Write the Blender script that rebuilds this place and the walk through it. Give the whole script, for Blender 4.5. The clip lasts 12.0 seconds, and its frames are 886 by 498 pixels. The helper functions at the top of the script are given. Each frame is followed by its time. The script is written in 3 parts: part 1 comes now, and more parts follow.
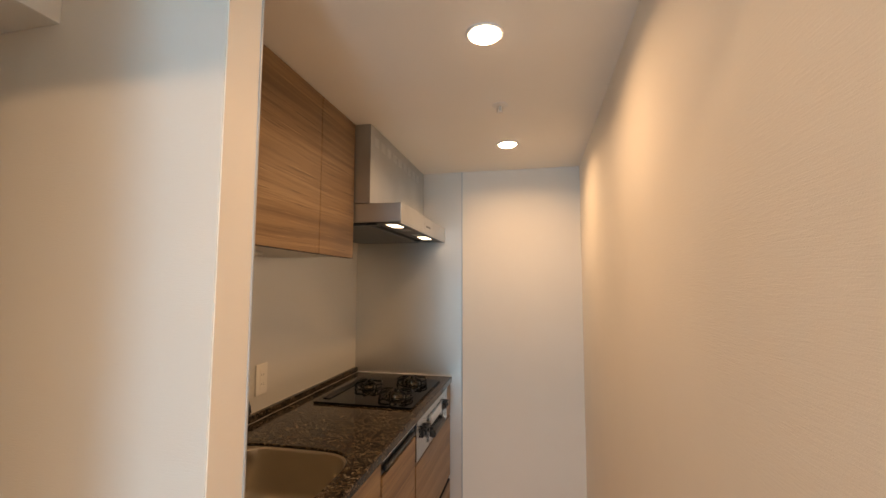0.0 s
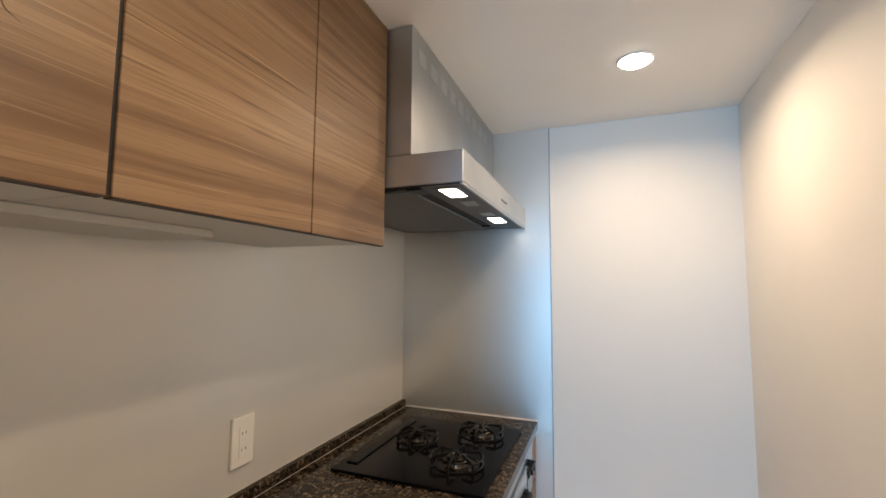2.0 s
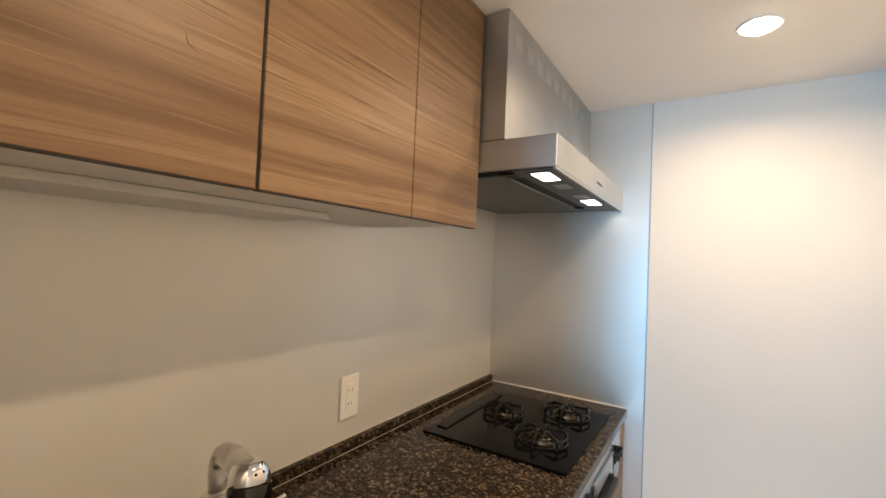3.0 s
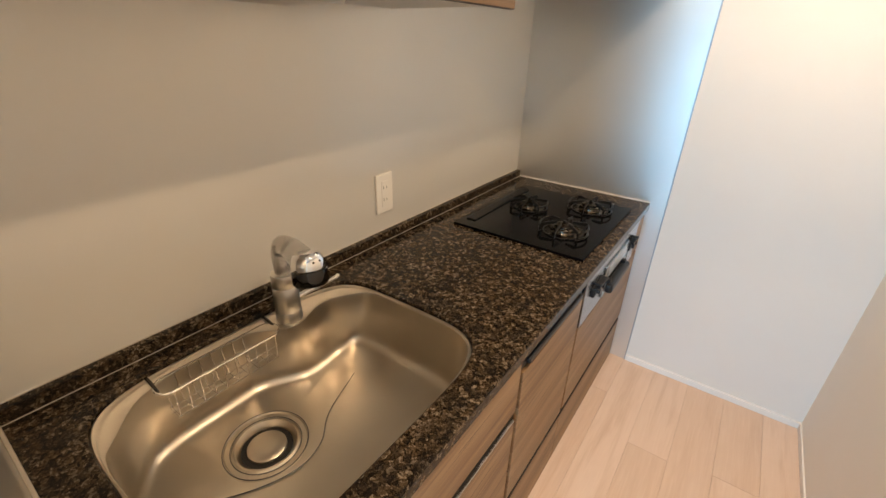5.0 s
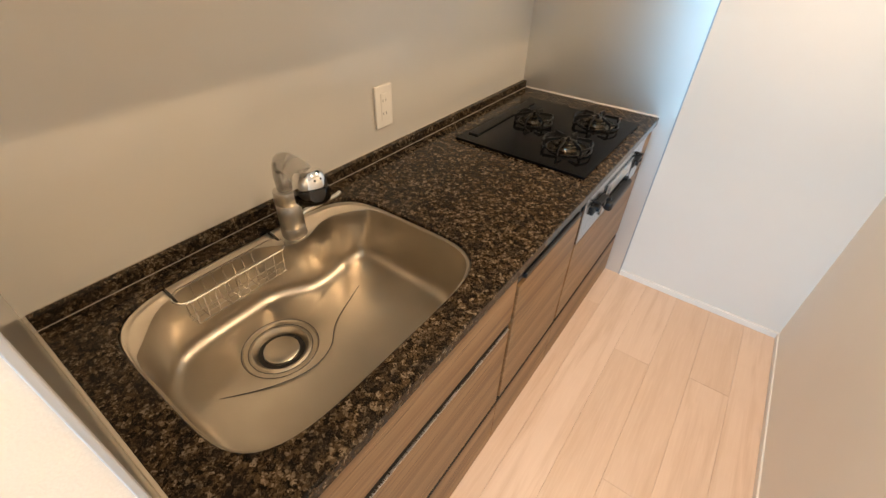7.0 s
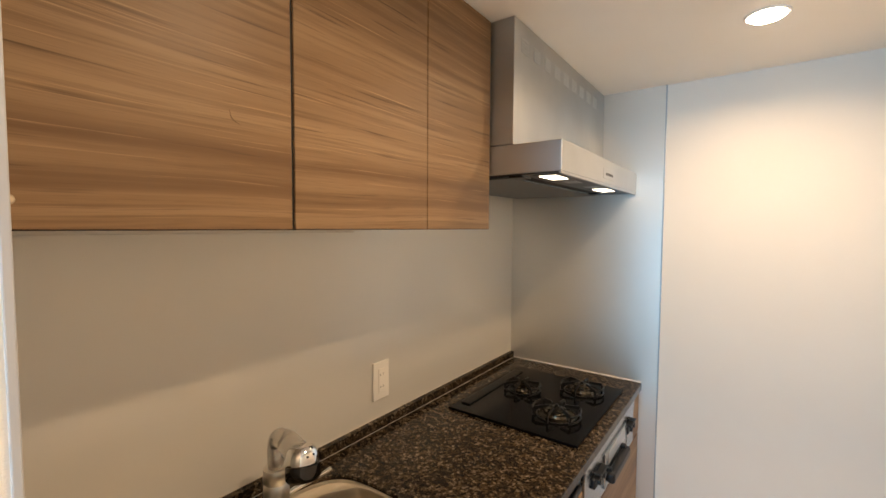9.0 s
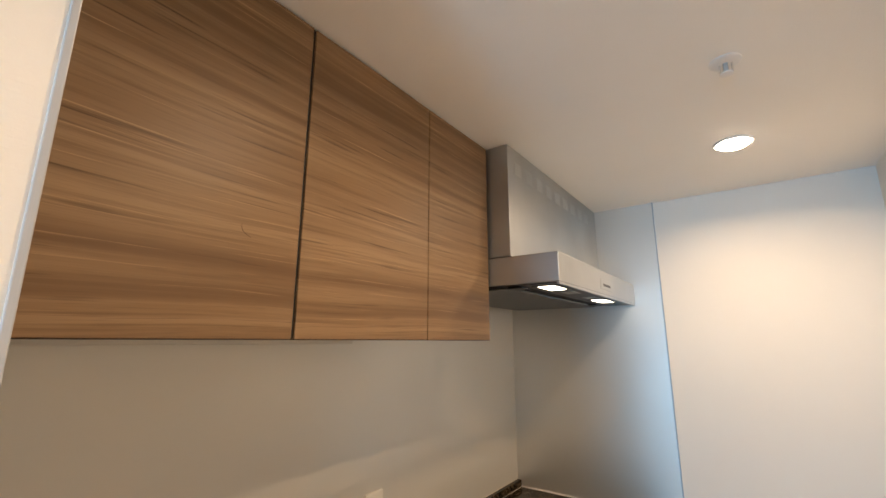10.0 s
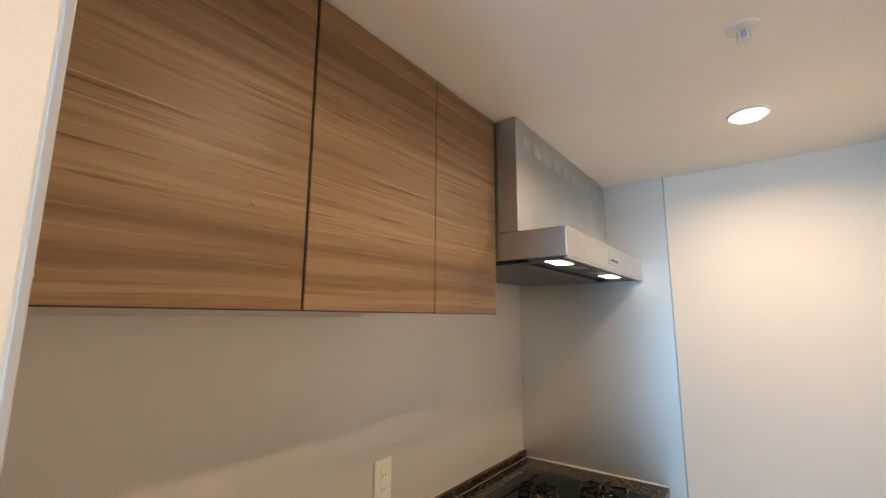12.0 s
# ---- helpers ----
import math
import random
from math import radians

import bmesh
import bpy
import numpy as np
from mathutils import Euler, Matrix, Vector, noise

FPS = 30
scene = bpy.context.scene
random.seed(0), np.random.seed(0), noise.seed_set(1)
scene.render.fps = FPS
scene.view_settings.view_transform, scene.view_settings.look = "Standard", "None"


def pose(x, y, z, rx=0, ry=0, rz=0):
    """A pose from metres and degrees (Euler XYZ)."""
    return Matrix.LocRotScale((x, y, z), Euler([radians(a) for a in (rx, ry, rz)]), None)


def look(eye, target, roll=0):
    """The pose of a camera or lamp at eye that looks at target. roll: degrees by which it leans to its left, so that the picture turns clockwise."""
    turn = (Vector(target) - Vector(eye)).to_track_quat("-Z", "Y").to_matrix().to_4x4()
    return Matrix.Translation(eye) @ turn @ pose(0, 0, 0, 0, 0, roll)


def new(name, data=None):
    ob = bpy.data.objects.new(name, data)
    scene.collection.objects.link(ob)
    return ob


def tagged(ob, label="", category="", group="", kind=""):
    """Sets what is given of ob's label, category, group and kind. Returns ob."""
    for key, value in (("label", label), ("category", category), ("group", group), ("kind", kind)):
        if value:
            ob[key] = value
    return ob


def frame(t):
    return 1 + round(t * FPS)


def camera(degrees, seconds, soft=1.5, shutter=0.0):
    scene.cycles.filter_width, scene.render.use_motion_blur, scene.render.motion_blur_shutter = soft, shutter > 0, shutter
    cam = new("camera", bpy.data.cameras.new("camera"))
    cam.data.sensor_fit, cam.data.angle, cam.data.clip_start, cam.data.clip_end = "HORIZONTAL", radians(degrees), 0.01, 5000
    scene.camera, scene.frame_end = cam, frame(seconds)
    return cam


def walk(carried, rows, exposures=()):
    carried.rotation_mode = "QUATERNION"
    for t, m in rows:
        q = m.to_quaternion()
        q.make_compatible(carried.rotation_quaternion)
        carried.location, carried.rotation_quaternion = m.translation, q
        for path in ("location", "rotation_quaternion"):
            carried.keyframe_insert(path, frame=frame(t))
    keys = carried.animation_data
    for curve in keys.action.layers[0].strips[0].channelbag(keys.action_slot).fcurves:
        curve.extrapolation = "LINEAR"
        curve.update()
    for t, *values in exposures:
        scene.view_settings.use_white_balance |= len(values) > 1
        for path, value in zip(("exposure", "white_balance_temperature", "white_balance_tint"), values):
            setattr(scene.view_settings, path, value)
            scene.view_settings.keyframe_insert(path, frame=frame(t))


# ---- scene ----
cam = camera(92.6, 12.0)
PATH = [
    (0, (1.181, -2.692, 1.434), (0.753, -0.746, 1.599), 0.2),
    (0.5, (1.174, -2.4, 1.409), (1.088, -0.409, 1.58), 0.3),
    (1, (1.122, -2.118, 1.43), (1.068, -0.126, 1.6), 0.4),
    (1.5, (1.011, -1.913, 1.451), (0.694, 0.055, 1.615), 0.5),
    (2, (0.931, -1.939, 1.445), (0.228, -0.074, 1.613), 0.4),
    (2.5, (0.951, -1.975, 1.447), (-0.037, -0.244, 1.615), 0.4),
    (4.5, (0.933, -1.994, 1.481), (-0.165, -0.442, 0.862), 1.5),
    (5, (0.931, -1.986, 1.476), (-0.102, -0.52, 0.59), 1.6),
    (5.5, (0.926, -1.977, 1.469), (-0.025, -0.614, 0.357), 2.0),
    (6, (0.923, -1.972, 1.471), (0.042, -0.704, 0.199), 2.2),
    (6.5, (0.924, -1.977, 1.474), (0.056, -0.732, 0.172), 2.2),
    (8.5, (1.026, -2.052, 1.553), (-0.127, -0.468, 1.154), 0.6),
    (9, (1.028, -2.06, 1.553), (-0.147, -0.444, 1.448), 0.3),
    (9.5, (1.031, -2.062, 1.549), (-0.143, -0.452, 1.72), 0.4),
    (10, (1.026, -2.064, 1.545), (-0.12, -0.481, 1.969), 0.1),
    (10.5, (1.03, -2.069, 1.543), (-0.09, -0.523, 2.141), -0.0),
    (11, (1.035, -2.071, 1.54), (-0.082, -0.532, 2.159), -0.0),
    (11.5, (1.031, -2.069, 1.539), (-0.111, -0.502, 2.031), 0.1),
    (12, (1.025, -2.063, 1.536), (-0.159, -0.484, 1.856), 0.3),
]
EXPOSURES = [(0.0, -0.55, 9000, 24), (0.25, -0.48, 7000, 15), (0.6, -0.36, 5950, 11), (1.5, -0.18, 5800, 11), (2.7, 0.14, 6450, 12), (4.5, 0.29, 6550, 12), (6.7, 0.47, 6700, 12), (8.5, 0.14, 7200, 14), (10.0, -0.06, 6700, 13), (10.8, -0.28, 6800, 14), (12.0, -0.11, 6550, 13)]
walk(cam, [(t, look(eye, target, roll)) for t, eye, target, roll in PATH], EXPOSURES)

# ---- world, daylight, lamps ----
world = bpy.data.worlds.new("world")
scene.world = world
world.use_nodes = True
wn = world.node_tree
sky = wn.nodes.new("ShaderNodeTexSky")
sky.sky_type, sky.sun_disc = "NISHITA", False
sky.sun_elevation, sky.sun_rotation = radians(40), radians(200)
wn.nodes["Background"].inputs["Strength"].default_value = 0.12
wn.links.new(sky.outputs[0], wn.nodes["Background"].inputs["Color"])

DOWN_WATTS, DAY_WATTS = 8.8, 84.0
WARM, COOL = (1.0, 0.722, 0.445), (0.25, 0.625, 1.0)


def area(name, m, sx, sy, watts, colour, shape="RECTANGLE", spread=180):
    lamp = bpy.data.lights.new(name, "AREA")
    lamp.shape, lamp.size, lamp.size_y = shape, sx, sy
    lamp.energy, lamp.color, lamp.spread = watts, colour, radians(spread)
    ob = new(name, lamp)
    ob.matrix_world = m
    return ob


# ---- plan, in metres ----
BACK, RIGHT, CEIL = -0.010, 1.452, 2.166        # splash wall, side wall, kitchen ceiling
NEAR, PART_T, PART_X = -2.010, 0.090, 0.674     # partition: kitchen face, thickness, free end
PANEL_X = 0.712                                 # edge of the panelled part of the end wall
ROOM_Y, ROOM_X, ROOM_H = -5.60, -2.60, 2.40     # the living room behind the camera
TOP, DEPTH = 0.850, 0.650                       # worktop

# The third entry is an unseen lamp, added for warm fill from the living room.
DOWNLIGHTS_AND_FILL = [(1.044, -0.506, CEIL, 0.80), (1.044, -1.508, CEIL, 0.66), (1.000, -3.250, ROOM_H, 2.5)]
for lx, ly, lz, power in DOWNLIGHTS_AND_FILL:
    area("downlight_and_fill_lamp", pose(lx, ly, lz - 0.014, 0, 0, 0), 0.050, 0.050, DOWN_WATTS * power, WARM, "DISK", 160)
area("window_daylight", pose(1.09, ROOM_Y + 0.02, 1.05, 90, 0, 0), 0.62, 1.95, DAY_WATTS, COOL)


# ---- materials ----
def mat(name, colour=(0.8, 0.8, 0.8), rough=0.5, metal=0.0, **extra):
    m = bpy.data.materials.new(name)
    m.use_nodes = True
    b = m.node_tree.nodes["Principled BSDF"]
    b.inputs["Base Color"].default_value = (*colour, 1)
    b.inputs["Roughness"].default_value, b.inputs["Metallic"].default_value = rough, metal
    for key, value in extra.items():
        b.inputs[key.replace("_", " ")].default_value = value
    return m


def node(m, kind, **inputs):
    n = m.node_tree.nodes.new("ShaderNode" + kind)
    for key, value in inputs.items():
        n.inputs[key.replace("_", " ")].default_value = value
    return n


def link(m, a, b):
    m.node_tree.links.new(a, b)


def coords(m, scale=(1, 1, 1), turn=(0, 0, 0)):
    """Object coordinates (all things are built unturned, in metres), scaled."""
    tc, mp = node(m, "TexCoord"), node(m, "Mapping")
    mp.inputs["Scale"].default_value, mp.inputs["Rotation"].default_value = scale, turn
    link(m, tc.outputs["Object"], mp.inputs["Vector"])
    return mp.outputs["Vector"]


def ramp(m, fac, *stops):
    r = node(m, "ValToRGB")
    els = r.color_ramp.elements
    while len(els) < len(stops):
        els.new(0.5)
    for e, (p, c) in zip(els, stops):
        e.position, e.color = p, (*c, 1)
    link(m, fac, r.inputs["Fac"])
    return r.outputs["Color"]


def noise_tex(m, vec, scale, detail=4.0, rough=0.55, distort=0.0):
    n = node(m, "TexNoise", Scale=scale, Detail=detail, Roughness=rough, Distortion=distort)
    link(m, vec, n.inputs["Vector"])
    return n.outputs["Fac"]


def mix(m, fac, a, b, blend="MIX"):
    n = m.node_tree.nodes.new("ShaderNodeMix")
    n.data_type, n.blend_type = "RGBA", blend
    for value, slot in ((fac, 0), (a, 6), (b, 7)):
        if hasattr(value, "links"):
            link(m, value, n.inputs[slot])
        else:
            n.inputs[slot].default_value = value if slot == 0 else (*value, 1)
    return n.outputs[2]


def span(m, fac, lo, hi, frm=0.0, to=1.0):
    n = node(m, "MapRange", From_Min=frm, From_Max=to, To_Min=lo, To_Max=hi)
    link(m, fac, n.inputs["Value"])
    return n.outputs["Result"]


def bsdf(m):
    return m.node_tree.nodes["Principled BSDF"]


def base(m, colour):
    link(m, colour, bsdf(m).inputs["Base Color"])


def roughen(m, value):
    link(m, value, bsdf(m).inputs["Roughness"])


def bump(m, height, strength, distance):
    n = node(m, "Bump", Strength=strength, Distance=distance)
    link(m, height, n.inputs["Height"])
    link(m, n.outputs["Normal"], bsdf(m).inputs["Normal"])


def wallpaper(name, colour, along):
    """White vinyl wallpaper with a fine woven relief and faint handling marks."""
    m = mat(name, colour, 0.62)
    weave = noise_tex(m, coords(m, along), 1.0, 3.0, 0.6, 0.4)
    fine = noise_tex(m, coords(m), 420.0, 2.0)
    big = noise_tex(m, coords(m), 1.7, 5.0)
    base(m, mix(m, span(m, big, 0.0, 1.0, 0.3, 0.7), tuple(c * 0.955 for c in colour), colour))
    both = mix(m, 0.35, weave, fine)
    bump(m, both, 0.30, 0.0020)
    roughen(m, span(m, big, 0.55, 0.72))
    return m


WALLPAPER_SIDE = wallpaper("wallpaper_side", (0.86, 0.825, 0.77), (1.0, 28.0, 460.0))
# Same white paper, coloured darker to hold down the downlight's bright pool.
WALLPAPER_DIMMED = wallpaper("wallpaper_dimmed", (0.71, 0.695, 0.66), (60.0, 1.0, 420.0))
CEILING_PAPER = wallpaper("ceiling_paper", (0.87, 0.84, 0.79), (260.0, 90.0, 1.0))


def wood(name, dark, mid, light, rough=0.42, seed=0.0):
    """Walnut-patterned veneer, grain along y."""
    m = mat(name, mid, rough, Specular_IOR_Level=0.35)
    wave = noise_tex(m, coords(m, (1.0, 0.9, 2.2)), 1.6, 2.0)
    tc, add, mp = node(m, "TexCoord"), node(m, "VectorMath"), node(m, "Mapping")
    add.operation = "ADD"
    link(m, tc.outputs["Object"], add.inputs[0])
    comb = node(m, "CombineXYZ", X=seed, Y=seed)
    link(m, span(m, wave, -0.008, 0.008, 0.2, 0.8), comb.inputs["Z"])
    link(m, comb.outputs["Vector"], add.inputs[1])
    mp.inputs["Scale"].default_value = (6.0, 0.42, 15.0)
    link(m, add.outputs["Vector"], mp.inputs["Vector"])
    band = noise_tex(m, mp.outputs["Vector"], 1.0, 3.0, 0.5, 0.15)

    def grain(along, across, detail):
        g = node(m, "Mapping")
        g.inputs["Scale"].default_value = (40.0, along, across)
        link(m, add.outputs["Vector"], g.inputs["Vector"])
        return noise_tex(m, g.outputs["Vector"], 1.0, detail, 0.6, 0.1)

    streak, hair, vein = grain(1.3, 70.0, 5.0), grain(2.2, 210.0, 3.0), grain(2.6, 125.0, 2.0)
    pore = grain(16.0, 700.0, 2.0)
    colour = ramp(m, band, (0.36, dark), (0.50, mid), (0.64, light))
    colour = mix(m, span(m, streak, 0.0, 0.55, 0.52, 0.68), colour, light)
    colour = mix(m, span(m, streak, 0.75, 0.0, 0.33, 0.47), colour, dark)
    colour = mix(m, span(m, hair, 0.0, 0.75, 0.61, 0.70), colour, tuple(c * 1.35 for c in light))
    colour = mix(m, span(m, vein, 0.0, 0.85, 0.63, 0.70), colour, tuple(c * 0.6 for c in dark))
    colour = mix(m, span(m, pore, 0.28, 0.0, 0.30, 0.45), colour, tuple(c * 0.7 for c in dark))
    base(m, colour)
    roughen(m, span(m, streak, rough - 0.05, rough + 0.09))
    bump(m, streak, 0.18, 0.0006)
    return m


WALNUT = wood("walnut_veneer", (0.158, 0.087, 0.040), (0.240, 0.144, 0.072), (0.322, 0.207, 0.112))
WALNUT_KNOT = wood("walnut_knot", (0.09, 0.047, 0.021), (0.12, 0.065, 0.03), (0.15, 0.085, 0.04))
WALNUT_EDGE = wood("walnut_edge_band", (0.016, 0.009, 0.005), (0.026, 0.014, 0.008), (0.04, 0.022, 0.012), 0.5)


def granite_mat():
    m = mat("polished_granite", (0.05, 0.04, 0.03), 0.12, Specular_IOR_Level=0.09)
    v = coords(m)
    warp = noise_tex(m, v, 90.0, 3.0)
    cells = node(m, "TexVoronoi", Scale=118.0, Randomness=1.0)
    shifted = node(m, "VectorMath")
    shifted.operation = "MULTIPLY_ADD"
    link(m, node_colour(m, v, 130.0), shifted.inputs[0])
    shifted.inputs[1].default_value = (0.012, 0.012, 0.012)
    link(m, v, shifted.inputs[2])
    link(m, shifted.outputs["Vector"], cells.inputs["Vector"])
    grey = node(m, "SeparateColor")
    link(m, cells.outputs["Color"], grey.inputs["Color"])
    patch = noise_tex(m, v, 26.0, 3.0)
    fleck = noise_tex(m, v, 420.0, 3.0)
    small = node(m, "TexVoronoi", Scale=290.0, Randomness=1.0)
    link(m, shifted.outputs["Vector"], small.inputs["Vector"])
    grey2 = node(m, "SeparateColor")
    link(m, small.outputs["Color"], grey2.inputs["Color"])
    both = mix(m, 0.45, grey.outputs["Red"], grey2.outputs["Red"])
    stone = ramp(m, both, (0.15, (0.005, 0.0045, 0.0035)), (0.36, (0.014, 0.010, 0.007)), (0.50, (0.036, 0.024, 0.0135)),
                 (0.70, (0.074, 0.050, 0.028)), (0.90, (0.21, 0.168, 0.118)))
    stone = mix(m, span(m, patch, 0.0, 0.70, 0.46, 0.66), stone, (0.012, 0.010, 0.009))
    stone = mix(m, span(m, fleck, 0.0, 0.50, 0.60, 0.74), stone, (0.165, 0.128, 0.090))
    stone = mix(m, span(m, warp, 0.0, 0.50, 0.56, 0.70), stone, (0.010, 0.009, 0.008))
    base(m, stone)
    roughen(m, span(m, warp, 0.05, 0.13))
    bump(m, warp, 0.05, 0.0006)
    return m


def node_colour(m, vec, scale):
    n = node(m, "TexNoise", Scale=scale, Detail=2.0)
    link(m, vec, n.inputs["Vector"])
    return n.outputs["Color"]


GRANITE = granite_mat()


def steel(name, colour, rough, stretch=(3.0, 240.0, 240.0)):
    m = mat(name, colour, rough, 1.0)
    line = noise_tex(m, coords(m, stretch), 1.0, 3.0)
    smear = noise_tex(m, coords(m), 5.0, 2.0, 0.5)
    roughen(m, span(m, mix(m, 0.65, line, smear), rough - 0.03, rough + 0.04, 0.3, 0.7))
    base(m, mix(m, span(m, smear, 0.0, 1.0, 0.35, 0.7), tuple(c * 0.86 for c in colour), colour))
    return m


SINK_STEEL = steel("sink_stainless", (0.56, 0.505, 0.42), 0.32, (320.0, 30.0, 320.0))
HOOD_STEEL = steel("hood_silver_paint", (0.52, 0.53, 0.53), 0.42, (260.0, 4.0, 260.0))
VENT_STEEL = steel("vent_silver", (0.60, 0.61, 0.60), 0.40)
TRIM_STEEL = steel("brushed_trim", (0.66, 0.67, 0.68), 0.28)
GRILL_STEEL = steel("grill_steel", (0.40, 0.42, 0.44), 0.24)
CHROME = mat("chrome", (0.80, 0.79, 0.77), 0.07, 1.0)
BODY_CHROME = mat("satin_chrome", (0.60, 0.57, 0.52), 0.33, 1.0)
DARK_CHROME = mat("dark_chrome", (0.07, 0.066, 0.062), 0.12, 1.0)
WIRE = mat("stainless_wire", (0.72, 0.70, 0.66), 0.18, 1.0)


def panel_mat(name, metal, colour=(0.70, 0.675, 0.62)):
    """Enamelled steel splash panel: satin grey with a faint wiped unevenness."""
    m = mat(name, colour, 0.35, metal, Coat_Weight=0.85, Coat_Roughness=0.09)
    big = noise_tex(m, coords(m), 2.3, 2.0)
    roughen(m, span(m, big, 0.32, 0.37, 0.25, 0.75))
    return m


# One enamel in three copies: end for daylight sheen, partition toned darker.
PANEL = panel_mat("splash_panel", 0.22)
PANEL_SHEEN = panel_mat("splash_panel_day_sheen", 0.70, (0.68, 0.67, 0.64))
PANEL_NEAR_DIM = panel_mat("splash_panel_partition_dim", 0.62, (0.60, 0.575, 0.53))
WHITE_PLASTIC = mat("white_plastic", (0.78, 0.75, 0.69), 0.35)
TRIM_WHITE = mat("white_trim", (0.76, 0.745, 0.72), 0.5)
SEALANT = mat("sealant", (0.46, 0.41, 0.34), 0.55)
CARCASS = mat("carcass_grey", (0.66, 0.63, 0.57), 0.45)
BLACK_GAP = mat("shadow_gap_black", (0.012, 0.011, 0.010), 0.6)
BLACK_PLASTIC = mat("black_plastic", (0.008, 0.008, 0.009), 0.36, Specular_IOR_Level=0.3)
CAST_IRON = mat("black_enamel_iron", (0.005, 0.005, 0.005), 0.38, Specular_IOR_Level=0.18)
HOB_GLASS = mat("black_hob_glass", (0.004, 0.004, 0.0045), 0.07, Specular_IOR_Level=0.07)
BURNER = steel("burner_alloy", (0.11, 0.094, 0.074), 0.24)
FILTER_GREY = mat("hood_underside_grey", (0.11, 0.11, 0.11), 0.4, 0.4)
CLEAR_GREY = mat("smoky_grey_plastic", (0.64, 0.62, 0.59), 0.10, 0.0, Coat_Weight=0.6, Transmission_Weight=0.76, IOR=1.08)
GLOW_WARM = mat("downlight_glow", (1, 1, 1), 0.5, Emission_Color=(1.0, 0.86, 0.66, 1), Emission_Strength=30.0)
GLOW_HOOD = mat("hood_lamp_glow", (1, 1, 1), 0.5, Emission_Color=(1.0, 0.88, 0.70, 1), Emission_Strength=9.0)
GLASS = mat("window_glass", (1, 1, 1), 0.0, Transmission_Weight=1.0, IOR=1.45)
ALU = mat("window_aluminium", (0.55, 0.55, 0.54), 0.4, 0.9)


def floor_mat():
    """Pale maple planks, grain along y, each plank a little different."""
    m = mat("maple_floor", (0.62, 0.44, 0.31), 0.34)
    info, tc, add = node(m, "ObjectInfo"), node(m, "TexCoord"), node(m, "VectorMath")
    add.operation = "ADD"
    comb = node(m, "CombineXYZ")
    link(m, span(m, info.outputs["Random"], 0.0, 37.0), comb.inputs["Y"])
    link(m, span(m, info.outputs["Random"], 0.0, 11.0), comb.inputs["X"])
    link(m, tc.outputs["Object"], add.inputs[0])
    link(m, comb.outputs["Vector"], add.inputs[1])
    mp = node(m, "Mapping")
    mp.inputs["Scale"].default_value = (26.0, 1.6, 1.0)
    link(m, add.outputs["Vector"], mp.inputs["Vector"])
    grain = noise_tex(m, mp.outputs["Vector"], 1.0, 5.0, 0.6, 0.6)
    mp2 = node(m, "Mapping")
    mp2.inputs["Scale"].default_value = (170.0, 7.0, 1.0)
    link(m, add.outputs["Vector"], mp2.inputs["Vector"])
    fine = noise_tex(m, mp2.outputs["Vector"], 1.0, 3.0)
    blot = noise_tex(m, add.outputs["Vector"], 7.0, 3.0)
    tone = mix(m, span(m, info.outputs["Random"], 0.0, 1.0), (0.62, 0.465, 0.355), (0.735, 0.58, 0.475))
    tone = mix(m, span(m, grain, 0.75, 0.0, 0.32, 0.54), tone, (0.56, 0.40, 0.29))
    tone = mix(m, span(m, fine, 0.0, 0.30, 0.45, 0.75), tone, (0.77, 0.63, 0.52))
    tone = mix(m, span(m, blot, 0.0, 0.25, 0.5, 0.75), tone, (0.60, 0.44, 0.325))
    base(m, tone)
    roughen(m, span(m, grain, 0.28, 0.44))
    bump(m, fine, 0.08, 0.0004)
    return m


MAPLE = floor_mat()
JOINT = mat("floor_joint", (0.40, 0.28, 0.19), 0.7)

# ---- building helpers ----
ROOT = {}


def thing(name, x, y, z, label, category, group="", kind=""):
    ob = new(name)
    ob.location = (x, y, z)
    ob.empty_display_size = 0.1
    ROOT[ob] = Vector((x, y, z))
    return tagged(ob, label, category, group, kind)


def finish(bm, name, material, smooth=False, origin=(0, 0, 0)):
    bmesh.ops.translate(bm, verts=bm.verts, vec=-Vector(origin))
    bmesh.ops.recalc_face_normals(bm, faces=bm.faces)
    me = bpy.data.meshes.new(name)
    bm.to_mesh(me)
    bm.free()
    me.materials.append(material)
    if smooth:
        me.shade_smooth()
        me.set_sharp_from_angle(angle=radians(38))
    return me


def part(name, bm, material, parent, label="", smooth=False):
    """One mesh under a thing or a part; the bmesh is in world metres."""
    at = ROOT[parent]
    ob = new(name, finish(bm, name, material, smooth, at))
    ob.parent = parent
    ROOT[ob] = at
    return tagged(ob, label)


def solid(name, bm, material, label="", category="", group="", kind="", smooth=False, at=None):
    """A top-level thing or piece of the setting that is one mesh."""
    at = Vector(at) if at else Vector((0, 0, 0))
    ob = new(name, finish(bm, name, material, smooth, at))
    ob.location = at
    ROOT[ob] = at
    return tagged(ob, label, category, group, kind)


def box(x0, x1, y0, y1, z0, z1, bevel=0.0, seg=2, bm=None):
    out = bm or bmesh.new()
    b = bmesh.new()
    bmesh.ops.create_cube(b, size=1.0)
    for v in b.verts:
        v.co = Vector(((x0 + x1) / 2 + v.co.x * (x1 - x0), (y0 + y1) / 2 + v.co.y * (y1 - y0), (z0 + z1) / 2 + v.co.z * (z1 - z0)))
    if bevel:
        bmesh.ops.bevel(b, geom=b.edges[:], offset=bevel, segments=seg, profile=0.5, affect="EDGES")
    join(out, b)
    return out


